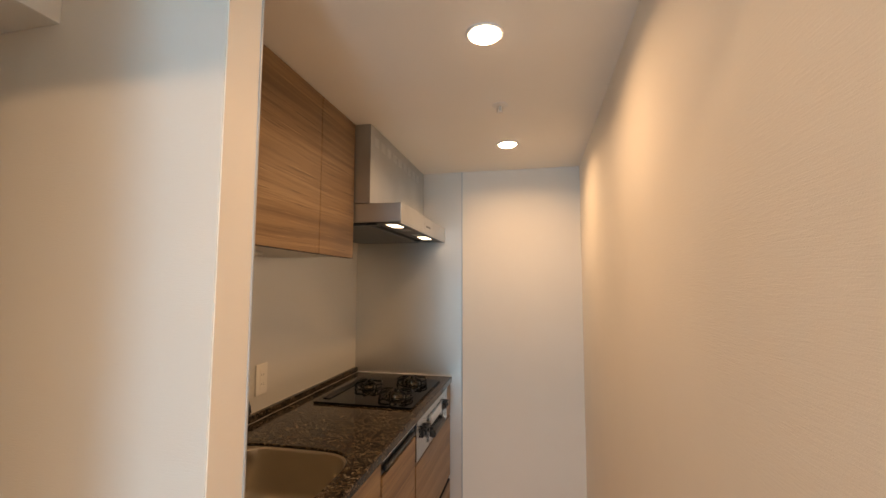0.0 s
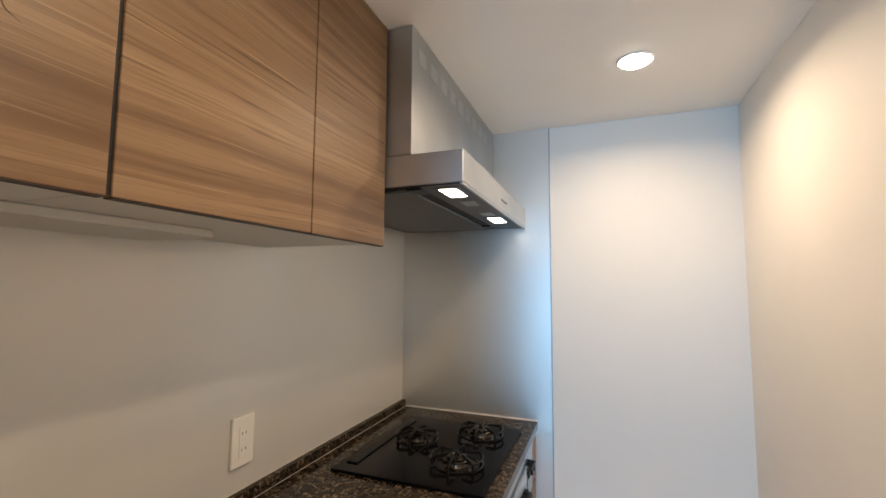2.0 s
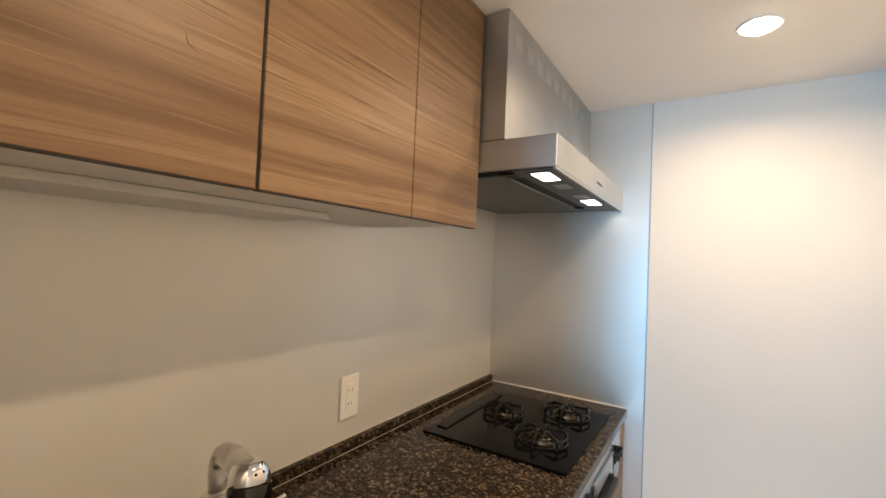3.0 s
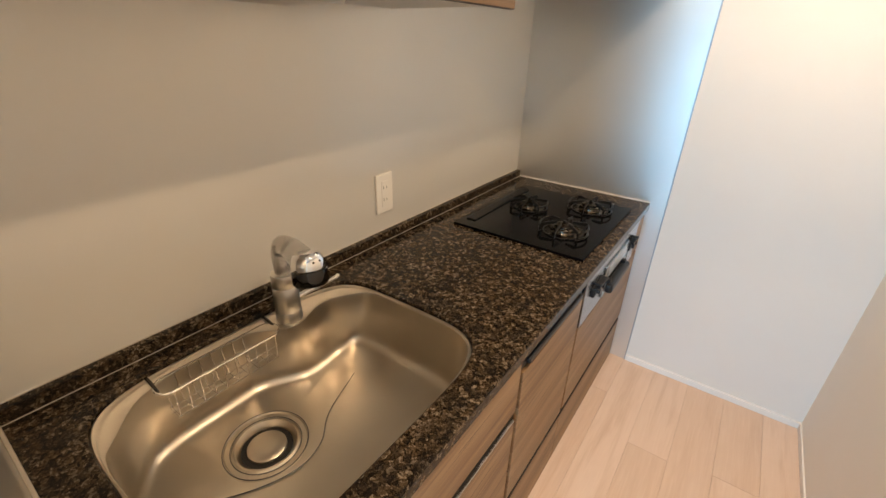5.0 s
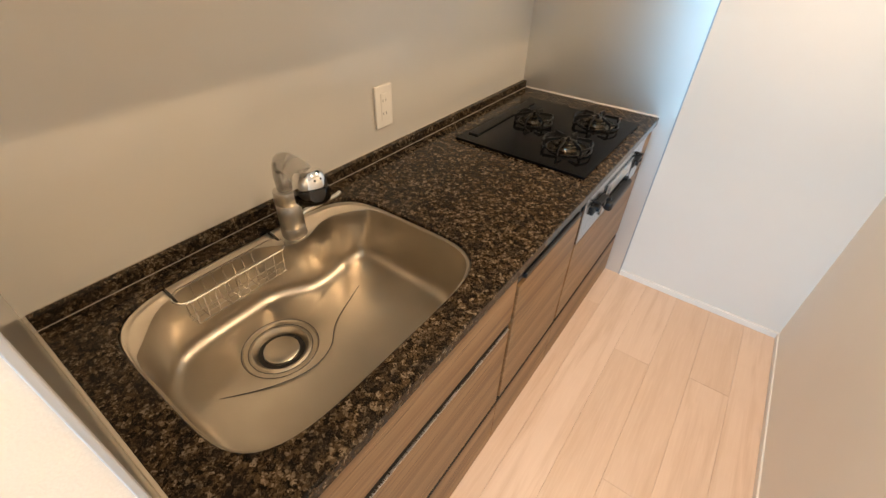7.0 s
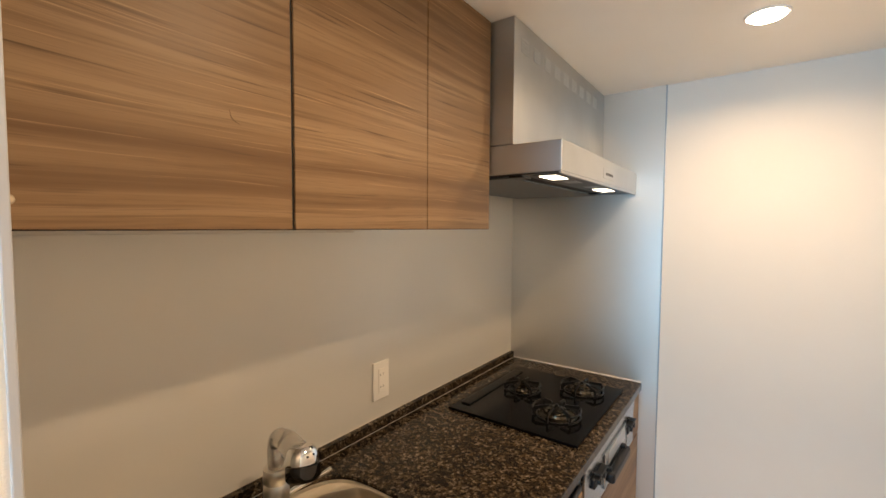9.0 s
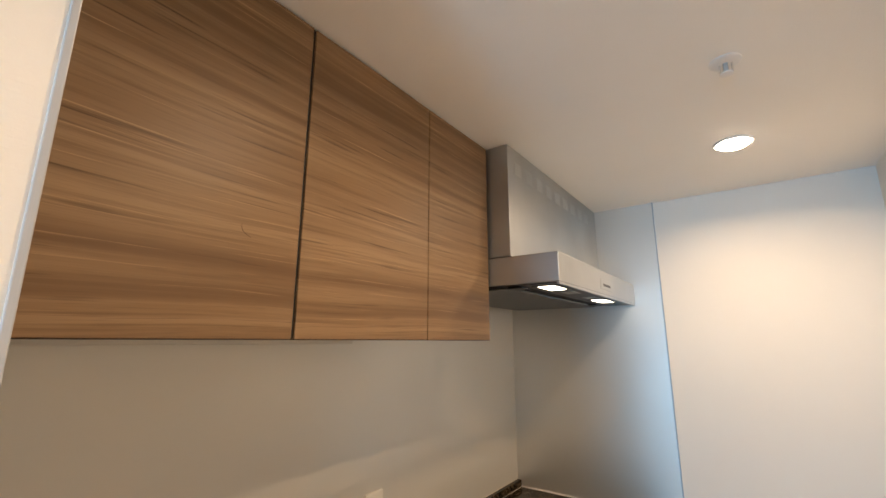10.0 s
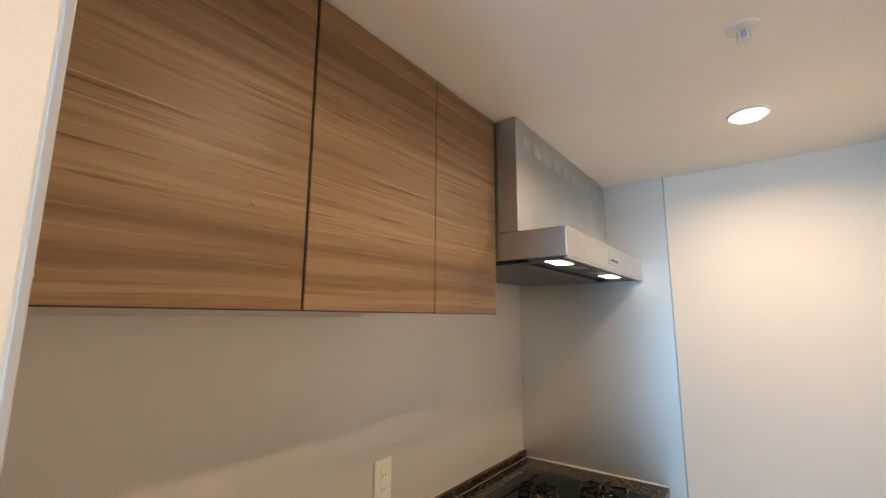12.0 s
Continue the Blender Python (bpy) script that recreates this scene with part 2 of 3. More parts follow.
def join(out, b):
    made = {v: out.verts.new(v.co) for v in b.verts}
    for f in b.faces:
        out.faces.new([made[v] for v in f.verts])
    b.free()


def lathe(profile, centre, axis=(0, 0, 1), n=32, bm=None):
    """Turns (radius, height) pairs round an axis."""
    out = bm or bmesh.new()
    turn = Vector((0, 0, 1)).rotation_difference(Vector(axis)).to_matrix()
    rings = []
    for r, h in profile:
        if r < 1e-6:
            rings.append([out.verts.new(Vector(centre) + turn @ Vector((0, 0, h)))])
        else:
            rings.append([out.verts.new(Vector(centre) + turn @ Vector((r * math.cos(a), r * math.sin(a), h)))
                          for a in (2 * math.pi * i / n for i in range(n))])
    for a, b in zip(rings, rings[1:]):
        for i in range(n):
            j = (i + 1) % n
            quad = [a[i % len(a)], a[j % len(a)], b[j % len(b)], b[i % len(b)]]
            quad = list(dict.fromkeys(quad))
            if len(quad) > 2:
                out.faces.new(quad)
    return out


def tube(points, radii, n=12, closed=False, bm=None):
    """A round bar along points, with one radius or a radius for each point."""
    out = bm or bmesh.new()
    pts = [Vector(p) for p in points]
    if not hasattr(radii, "__len__"):
        radii = [radii] * len(pts)
    rings, side = [], None
    for i, p in enumerate(pts):
        before = pts[i - 1] if i or closed else p
        after = pts[(i + 1) % len(pts)] if i + 1 < len(pts) or closed else p
        d = (after - before).normalized()
        if side is None:
            side = d.orthogonal().normalized()
        side = (side - d * side.dot(d)).normalized()
        up = d.cross(side)
        rings.append([out.verts.new(p + radii[i] * (math.cos(a) * side + math.sin(a) * up)) for a in (2 * math.pi * k / n for k in range(n))])
    pairs = list(zip(rings, rings[1:])) + ([(rings[-1], rings[0])] if closed else [])
    for a, b in pairs:
        for k in range(n):
            out.faces.new([a[k], a[(k + 1) % n], b[(k + 1) % n], b[k]])
    if not closed:
        out.faces.new(rings[0][::-1])
        out.faces.new(rings[-1])
    return out


def curve(points, steps=8):
    """Smooth points through a few corners (Catmull-Rom)."""
    p = [Vector(q) for q in points]
    p = [2 * p[0] - p[1], *p, 2 * p[-1] - p[-2]]
    out = []
    for i in range(1, len(p) - 2):
        for k in range(steps):
            t = k / steps
            out.append(0.5 * (2 * p[i] + (p[i + 1] - p[i - 1]) * t + (2 * p[i - 1] - 5 * p[i] + 4 * p[i + 1] - p[i + 2]) * t * t
                              + (3 * p[i] - p[i - 1] - 3 * p[i + 1] + p[i + 2]) * t ** 3))
    return out + [p[-2]]


def extrude(outline, axis, lo, hi):
    """A prism from (u, v) corners along x, y or z."""
    put = {"x": lambda u, v, w: (w, u, v), "y": lambda u, v, w: (u, w, v), "z": lambda u, v, w: (u, v, w)}[axis]
    b = bmesh.new()
    a = [b.verts.new(put(u, v, lo)) for u, v in outline]
    c = [b.verts.new(put(u, v, hi)) for u, v in outline]
    b.faces.new(a[::-1]), b.faces.new(c)
    for i in range(len(a)):
        j = (i + 1) % len(a)
        b.faces.new([a[i], a[j], c[j], c[i]])
    return b


# ---- structure ----
solid("wall_splash", box(BACK - 0.14, BACK - 0.006, NEAR - PART_T, 0.0, 0, CEIL), CARCASS, kind="structure")
solid("wall_end", box(BACK - 0.14, RIGHT + 0.12, 0.006, 0.14, 0, ROOM_H), WALLPAPER_DIMMED, "white textured wallpaper end wall", kind="structure")
solid("wall_side", box(RIGHT, RIGHT + 0.12, ROOM_Y - 0.15, 0.006, 0, ROOM_H), WALLPAPER_SIDE, "white wallpaper with a fine ribbed texture", kind="structure")
solid("wall_partition", box(ROOM_X, PART_X - 0.002, NEAR - PART_T, NEAR - 0.006, 0, ROOM_H, 0.002), WALLPAPER_DIMMED, "white wallpaper partition with a free end", kind="structure")
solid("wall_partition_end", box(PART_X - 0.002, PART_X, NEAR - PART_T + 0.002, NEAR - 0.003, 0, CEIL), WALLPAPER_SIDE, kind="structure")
solid("ceiling", box(BACK - 0.14, RIGHT, -2.82, 0.006, CEIL, CEIL + 0.06), CEILING_PAPER, "white wallpapered kitchen ceiling", kind="structure")
solid("ceiling_room", box(ROOM_X, RIGHT, ROOM_Y, -2.82, ROOM_H, ROOM_H + 0.06), CEILING_PAPER, kind="structure")
solid("ceiling_drop", box(0.60, RIGHT, -2.824, -2.82, CEIL, ROOM_H), WALLPAPER_DIMMED, kind="structure")
solid("soffit", box(ROOM_X, 0.306, -2.70, NEAR - PART_T, 1.923, CEIL, 0.002), WALLPAPER_DIMMED, "white boxed-in beam along the partition", kind="structure")
# Out-of-view wall, added so that daylight fades along the partition's face.
solid("shade_wall_stub", box(ROOM_X, 0.60, -2.82, -2.70, 0, ROOM_H, 0.002), WALLPAPER_DIMMED, "unseen white wall added to block daylight beside the passage", kind="structure")
solid("wall_room_far", box(ROOM_X - 0.12, ROOM_X, ROOM_Y - 0.15, NEAR, 0, ROOM_H), WALLPAPER_SIDE, kind="structure")
WX0, WX1, WZ0, WZ1 = 0.76, 1.42, 0.04, 2.06
b = box(ROOM_X, WX0, ROOM_Y - 0.15, ROOM_Y, 0, ROOM_H)
box(WX1, RIGHT, ROOM_Y - 0.15, ROOM_Y, 0, ROOM_H, bm=b)
box(WX0, WX1, ROOM_Y - 0.15, ROOM_Y, WZ1, ROOM_H, bm=b)
box(WX0, WX1, ROOM_Y - 0.15, ROOM_Y, 0, WZ0, bm=b)
solid("wall_window", b, WALLPAPER_DIMMED, kind="structure")
win = thing("window_1", 1.09, ROOM_Y - 0.08, WZ0, "tall balcony window with aluminium frame", "window", kind="structure")
b = box(WX0, WX1, ROOM_Y - 0.11, ROOM_Y - 0.05, WZ0, WZ0 + 0.05)
box(WX0, WX1, ROOM_Y - 0.11, ROOM_Y - 0.05, WZ1 - 0.05, WZ1, bm=b)
for fx in (WX0, WX1 - 0.06):
    box(fx, fx + 0.06, ROOM_Y - 0.11, ROOM_Y - 0.05, WZ0 + 0.05, WZ1 - 0.05, bm=b)
part("window_frame", b, ALU, win)
part("pane", box(WX0 + 0.06, WX1 - 0.06, ROOM_Y - 0.084, ROOM_Y - 0.078, WZ0 + 0.05, WZ1 - 0.05), GLASS, win).visible_shadow = False

# splash panels
solid("splash_panel_back", box(BACK - 0.006, BACK, NEAR, 0.0, 0.80, CEIL), PANEL, "satin grey enamel splash panel behind the worktop", "splash panel", kind="structure")
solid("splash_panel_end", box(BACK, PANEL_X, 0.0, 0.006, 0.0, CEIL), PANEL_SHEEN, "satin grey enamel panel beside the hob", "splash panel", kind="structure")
solid("splash_panel_near", box(BACK, PART_X - 0.004, NEAR - 0.006, NEAR, 0.0, CEIL), PANEL_NEAR_DIM, "satin grey enamel panel on the partition", "splash panel", kind="structure")
solid("trim_panel_edge", box(PANEL_X, PANEL_X + 0.005, -0.003, 0.006, 0.0, CEIL, 0.001), mat("anodised_trim", (0.34, 0.40, 0.46), 0.35, 0.6), "slim metal edge trim", kind="structure")
solid("trim_partition_corner", box(PART_X - 0.014, PART_X + 0.002, NEAR - 0.0030, NEAR + 0.0025, 0.0, CEIL, 0.001), mat("corner_bead_grey", (0.44, 0.46, 0.49), 0.45), "slim grey plastic corner bead", kind="structure")
solid("baseboard_end", box(PANEL_X + 0.005, RIGHT - 0.007, -0.007, 0.006, 0.0, 0.030, 0.0015), TRIM_WHITE, "low white skirting", kind="structure")
solid("baseboard_side", box(RIGHT - 0.007, RIGHT, ROOM_Y, 0.006, 0.0, 0.030, 0.0015), TRIM_WHITE, "low white skirting", kind="structure")

# ---- worktop with a sink cut-out ----
SX, SY, SA, SB = 0.318, -1.598, 0.2575, 0.333     # centre and half sizes of the cut-out
N = 128


def smooth(a, b, t):
    t = min(1, max(0, (t - a) / (b - a)))
    return t * t * (3 - 2 * t)


def ring(inset, power, back=None):
    """Rounded outline of the bowl, with the back pushed forward by back(y)."""
    out = []
    for i in range(N):
        a = 2 * math.pi * i / N
        ca, sa = math.cos(a), math.sin(a)
        r = ((abs(ca) / (SA - inset)) ** power + (abs(sa) / (SB - inset)) ** power) ** (-1 / power)
        x, y = SX + r * ca, SY + r * sa
        if back and x < SX:
            lim = back(y)
            d = x - lim
            x = lim + (d if d > 0.03 else 0.03 * math.exp((d - 0.03) / 0.03) if d > -0.3 else 0.0)
        out.append((x, y))
    return out


def worktop():
    b = bmesh.new()
    x0, x1, y0, y1 = BACK + 0.001, DEPTH, NEAR + 0.006, -0.002
    inner = ring(0.0, 5.0)
    outer = []
    corners = {}
    for cx, cy in ((x0, y0), (x0, y1), (x1, y0), (x1, y1)):
        ang = math.atan2(cy - SY, cx - SX) % (2 * math.pi)
        corners[round(ang / (2 * math.pi) * N) % N] = (cx, cy)
    for i in range(N):
        if i in corners:
            outer.append(corners[i])
            continue
        a = 2 * math.pi * i / N
        ca, sa = math.cos(a), math.sin(a)
        t = min(((x1 if ca > 0 else x0) - SX) / ca if abs(ca) > 1e-9 else 9e9, ((y1 if sa > 0 else y0) - SY) / sa if abs(sa) > 1e-9 else 9e9)
        outer.append((SX + t * ca, SY + t * sa))

    def loop(pts, z, grow=0.0):
        vs = []
        for x, y in pts:
            gx = grow if abs(x - x1) < 1e-6 else 0.0
            vs.append(b.verts.new((x - gx, y, z)))
        return vs
    cut = ring(-0.003, 5.0)
    loops = [loop(inner, TOP - 0.030), loop(inner, TOP - 0.004), loop(ring(-0.0012, 5.0), TOP - 0.0012), loop(cut, TOP), loop(outer, TOP, 0.005), loop(outer, TOP - 0.0015, 0.0015),
             loop(outer, TOP - 0.005), loop(outer, TOP - 0.032), loop(outer, TOP - 0.035, 0.003)]
    for p, q in zip(loops, loops[1:]):
        for i in range(N):
            j = (i + 1) % N
            b.faces.new([p[i], p[j], q[j], q[i]])
    return b


top = thing("worktop", 0.32, -1.0, TOP - 0.035, "polished dark brown speckled granite worktop with sink cut-out", "worktop")
part("slab", worktop(), GRANITE, top)
part("upstand", box(BACK, 0.011, NEAR + 0.006, -0.002, TOP + 0.0015, TOP + 0.032, 0.002), GRANITE, top, "low granite upstand along the wall")
solid("trim_upstand_joint", box(0.0090, 0.0114, NEAR + 0.006, -0.004, TOP - 0.001, TOP + 0.0010), SEALANT, kind="structure")
b = box(BACK, DEPTH, NEAR, NEAR + 0.0058, TOP - 0.03, TOP + 0.0025, 0.001, 1)
box(BACK, 0.016, NEAR, NEAR + 0.0058, TOP + 0.0025, TOP + 0.031, 0.001, 1, bm=b)
solid("trim_sealant_near", b, SEALANT, kind="structure")
solid("trim_sealant_end", box(BACK, DEPTH - 0.002, -0.005, 0.0, TOP, TOP + 0.004), TRIM_WHITE, kind="structure")
solid("trim_sealant_back", box(BACK, BACK + 0.003, NEAR + 0.012, 0.0, TOP + 0.0322, TOP + 0.0332), SEALANT, kind="structure")

# ---- sink ----
sink = thing("kitchen_sink", SX, SY, TOP - 0.2, "brushed stainless steel sink set under the granite worktop", "sink")


def deck_back(y):
    return 0.062 + 0.086 * smooth(-1.62, -1.50, y) - 0.030 * smooth(-1.49, -1.40, y) + 0.050 * smooth(-1.38, -1.27, y) + 0.03 * smooth(-1.74, -1.82, y) + 0.11 * smooth(-1.81, -1.94, y)


def floor_back(y):
    return 0.064 + 0.080 * smooth(-1.62, -1.47, y) - 0.012 * smooth(-1.46, -1.36, y) + 0.014 * smooth(-1.77, -1.83, y) + 0.10 * smooth(-1.82, -1.92, y)


DRAIN = (0.240, -1.672)


def edge_ring(at_back, at_front, power, back=None):
    """A loop whose inset is wide along the back (a ledge) and slight elsewhere."""
    wide, slim = ring(at_back, power, back), ring(at_front, power, back)
    out = []
    for (x0, y0), (x1, y1) in zip(wide, slim):
        w = smooth(0.12, 0.26, x1)
        out.append((x0 + (x1 - x0) * w, y0 + (y1 - y0) * w))
    return out


def bowl():
    b = bmesh.new()
    spec = [(-0.012, -0.012, 5.0, None, 0.0305), (0.000, 0.000, 5.0, None, 0.0120), (0.003, 0.001, 5.0, None, 0.0085), (0.009, 0.002, 4.9, None, 0.0085), (0.0115, 0.003, 4.9, None, 0.0105), (0.015, 0.004, 4.9, None, 0.0115),
            (0.016, 0.005, 4.9, deck_back, 0.0115), (0.0185, 0.006, 4.8, lambda y: deck_back(y) + 0.003, 0.0125), (0.021, 0.007, 4.8, lambda y: deck_back(y) + 0.005, 0.018),
            (0.022, 0.010, 4.8, lambda y: deck_back(y) + 0.004, 0.080), (0.020, 0.014, 4.8, lambda y: floor_back(y) - 0.006, 0.148),
            (0.023, 0.018, 4.8, lambda y: floor_back(y) - 0.003, 0.168), (0.031, 0.027, 4.7, lambda y: floor_back(y) + 0.006, 0.181), (0.046, 0.043, 4.6, lambda y: floor_back(y) + 0.022, 0.188)]
    loops = [[Vector((x, y, TOP - d)) for x, y in edge_ring(i, j, p, back)] for i, j, p, back, d in spec]
    last = loops[-1]
    for f, dz in ((0.35, 0.0025), (0.65, 0.005), (0.9, 0.007)):
        loops.append([v.lerp(Vector((DRAIN[0] + 0.096 * math.cos(math.atan2(v.y - DRAIN[1], v.x - DRAIN[0])), DRAIN[1] + 0.096 * math.sin(math.atan2(v.y - DRAIN[1], v.x - DRAIN[0])), TOP - 0.188)), f) - Vector((0, 0, dz)) for v in last])
    loops.append([Vector((DRAIN[0] + 0.093 * math.cos(math.atan2(v.y - DRAIN[1], v.x - DRAIN[0])), DRAIN[1] + 0.093 * math.sin(math.atan2(v.y - DRAIN[1], v.x - DRAIN[0])), TOP - 0.1965)) for v in last])
    verts = [[b.verts.new(v) for v in lp] for lp in loops]
    for p, q in zip(verts, verts[1:]):
        for i in range(N):
            j = (i + 1) % N
            b.faces.new([p[i], p[j], q[j], q[i]])
    return b


part("bowl", bowl(), SINK_STEEL, sink, "brushed stainless steel bowl with rounded corners", True)
dz = TOP - 0.1965
drain = part("drain", lathe([(0.094, -0.003), (0.0935, 0.0005), (0.089, 0.002), (0.0865, -0.0015), (0.080, -0.002), (0.074, -0.002), (0.070, 0.0015), (0.066, 0.0015), (0.060, -0.006), (0.056, -0.012), (0.052, -0.022), (0.0, -0.023)], (*DRAIN, dz), n=48), SINK_STEEL, sink, "round drain with a dished rim", True)
part("strainer_cover", lathe([(0.0, 0.001), (0.018, 0.0015), (0.036, 0.0), (0.0425, -0.004), (0.0435, -0.016), (0.0, -0.017)], (*DRAIN, dz - 0.004), n=40), SINK_STEEL, drain, "brushed steel strainer cover", True)
# Thin dark rings draw the shade in the drain's grooves.
for radius, depth in ((0.0905, 0.0015), (0.0755, -0.0018)):
    part("groove", tube([(DRAIN[0] + radius * math.cos(a), DRAIN[1] + radius * math.sin(a), dz + depth) for a in (2 * math.pi * k / 64 for k in range(64))], 0.0012, 6, True), FILTER_GREY, drain, "dark line drawn for the shaded groove round the drain", True)
b = bmesh.new()
for k in range(9):
    arc = [2 * math.pi * (k + f) / 9 for f in (0.1, 0.25, 0.4, 0.55, 0.7)]
    tube([(DRAIN[0] + 0.0465 * math.cos(a), DRAIN[1] + 0.0465 * math.sin(a), dz - 0.0215) for a in arc], 0.0026, 6, bm=b)
part("strainer_slots", b, BLACK_GAP, drain)
# Dark grey line paints the shade along the pressed crease.
crease = curve([(0.218, -1.893, 0), (0.238, -1.868, 0), (0.315, -1.76, 0), (0.350, -1.672, 0), (0.338, -1.60, 0), (0.285, -1.53, 0), (0.235, -1.40, 0)], 10)
part("crease", tube([(p.x, p.y, TOP - 0.1915 - 0.0035 * max(0, 1 - math.hypot(p.x - DRAIN[0], p.y - DRAIN[1]) / 0.2)) for p in crease], 0.0014, 8), FILTER_GREY, sink, "dark line drawn for the shade of the pressed drainage crease", True)

# wire basket on the sink's back rim
basket = thing("sink_basket", 0.10, -1.68, TOP - 0.06, "small stainless wire basket hung on the sink's rim", "basket")
BX0, BX1, BY0, BY1, BZ = 0.086, 0.143, -1.805, -1.528, TOP - 0.0135


def rounded(x0, x1, y0, y1, radius, z):
    """A level rectangle with round corners, as a closed loop."""
    out = []
    for cx, cy, start in ((x1 - radius, y1 - radius, 0), (x0 + radius, y1 - radius, 90), (x0 + radius, y0 + radius, 180), (x1 - radius, y0 + radius, 270)):
        out += [(cx + radius * math.cos(radians(start + 15 * k)), cy + radius * math.sin(radians(start + 15 * k)), z) for k in range(7)]
    return out


rim = rounded(BX0, BX1, BY0, BY1, 0.028, BZ)
part("rim_wire", tube(rim, 0.0026, 8, True), WIRE, basket, "", True)
low = [(BX0 + 0.012, BY0 + 0.02, BZ - 0.070), (BX0 + 0.012, BY1 - 0.02, BZ - 0.070), (BX1 - 0.006, BY1 - 0.02, BZ - 0.070), (BX1 - 0.006, BY0 + 0.02, BZ - 0.070)]
part("floor_wire", tube(low, 0.0017, 6, True), WIRE, basket, "", True)
for x, z in ((BX1 - 0.003, BZ - 0.035), (BX0 + 0.006, BZ - 0.035), (0.5 * (BX0 + BX1), BZ - 0.0715), (BX0 + 0.03, BZ - 0.0715)):
    part("long_wire", tube([(x, BY0 + 0.016, z), (x, BY1 - 0.016, z)], 0.0012, 6), WIRE, basket, "", True)
for k in range(10):
    y = BY0 + 0.024 + k * (BY1 - BY0 - 0.048) / 9
    part("cross_wire", tube([(BX0, y, BZ), (BX0 + 0.012, y, BZ - 0.070), (BX1 - 0.006, y, BZ - 0.071), (BX1, y, BZ)], 0.0013, 6), WIRE, basket, "", True)
for y in (BY0 + 0.005, BY1 - 0.005):
    part("hook", tube([(BX0 + 0.03, y, BZ - 0.004), (BX0 + 0.004, y, BZ + 0.006), (BX0 - 0.010, y, BZ + 0.007), (BX0 - 0.018, y, BZ + 0.005)], 0.0035, 10), DARK_CHROME, basket, "", True)

# ---- faucet ----
FX, FY = 0.117, -1.490
faucet = thing("kitchen_faucet", FX, FY, TOP - 0.011, "chrome pull-out kitchen faucet with a smoky arched spout", "faucet")
part("body", lathe([(0.0, 0.0), (0.031, 0.0), (0.032, 0.004), (0.0315, 0.010), (0.0305, 0.028), (0.0295, 0.030), (0.0305, 0.032), (0.0300, 0.094), (0.0285, 0.096), (0.0300, 0.098), (0.0302, 0.126), (0.0285, 0.131), (0.0200, 0.132), (0.0, 0.132)],
              (FX, FY, TOP - 0.011), n=40), BODY_CHROME, faucet, "satin chrome body", True)
part("neck", lathe([(0.0170, 0.0), (0.0170, 0.010), (0.0155, 0.030), (0.0120, 0.044), (0.009, 0.050), (0.0, 0.050)], (FX, FY, TOP + 0.1208), n=28), CHROME, faucet, "", True)
part("valve_tip", lathe([(0.0085, 0.0), (0.0105, 0.004), (0.0095, 0.012), (0.0060, 0.020), (0.0, 0.021)], (FX, FY, TOP + 0.168), n=20), BLACK_PLASTIC, faucet, "black valve tip inside the spout", True)
arch = curve([(FX, FY, 0.968), (FX + 0.001, FY, 1.015), (FX + 0.024, FY - 0.006, 1.050), (FX + 0.072, FY - 0.018, 1.064), (FX + 0.126, FY - 0.034, 1.068), (FX + 0.168, FY - 0.046, 1.062)], 8)
part("spout", tube(arch, [0.0185 + 0.0095 * i / (len(arch) - 1) for i in range(len(arch))], 24), CLEAR_GREY, faucet, "smoky grey plastic spout", True)
aim = Vector((0.26, -0.12, -0.95)).normalized()
hx = Vector((FX + 0.168, FY - 0.046, 1.090))
head = part("spray_head", lathe([(0.0, -0.004), (0.024, -0.004), (0.0300, 0.003), (0.0330, 0.016), (0.0340, 0.028), (0.0330, 0.030), (0.0, 0.030)], hx, aim, 32), CHROME, faucet, "", True)
part("spray_collar", lathe([(0.0335, 0.030), (0.0355, 0.032), (0.0358, 0.055), (0.031, 0.062), (0.0, 0.058)], hx, aim, 32), DARK_CHROME, faucet, "dark chrome collar", True)
for dy in (-0.006, 0.008):
    part("button", lathe([(0.0, 0.002), (0.0022, 0.0015), (0.0026, 0.0), (0.0, -0.001)], hx + Vector((0.0330, dy - 0.004, -0.004)), (0.95, -0.05, 0.3), 10), BLACK_PLASTIC, head, "", True)
part("lever", tube(curve([(FX + 0.010, FY + 0.026, 0.893), (FX + 0.012, FY + 0.050, 0.897), (0.138, -1.366, 0.902), (0.138, -1.344, 0.905)], 5), [0.0070] * 8 + [0.0052] * 8, 12), CHROME, faucet, "", True)

# ---- base cabinets ----
FR = 0.640                                   # plane of the fronts
Y_A, Y_B = -1.225, -0.790                    # joints between the three units


def front(name, y0, y1, z0, z1, parent, g=0.0025):
    return part(name, box(FR - 0.019, FR, y0 + g, y1 - g, z0, z1, 0.0012, 1), WALNUT, parent)


def base_unit(label, y0, y1):
    u = thing("base_cabinet", 0.32, (y0 + y1) / 2, 0.0, label, "cabinet", "base cabinets under the worktop")
    return u


sinkunit = base_unit("walnut base cabinet with two drawers under the sink", NEAR, Y_A)
# Base carcasses and rail are black, so shade in the gaps is painted in.
part("body", box(0.02, FR - 0.012, NEAR + 0.002, Y_A - 0.001, 0.03, 0.640), BLACK_GAP, sinkunit, "carcass coloured black as shade behind the drawers")
part("top_rail", box(FR - 0.060, FR - 0.012, NEAR + 0.002, Y_A - 0.001, 0.640, TOP - 0.036), BLACK_GAP, sinkunit)
front("drawer_front", NEAR + 0.004, Y_A - 0.006, 0.636, TOP - 0.038, sinkunit)
lower = front("drawer_front", NEAR + 0.004, Y_A - 0.006, 0.256, 0.604, sinkunit)
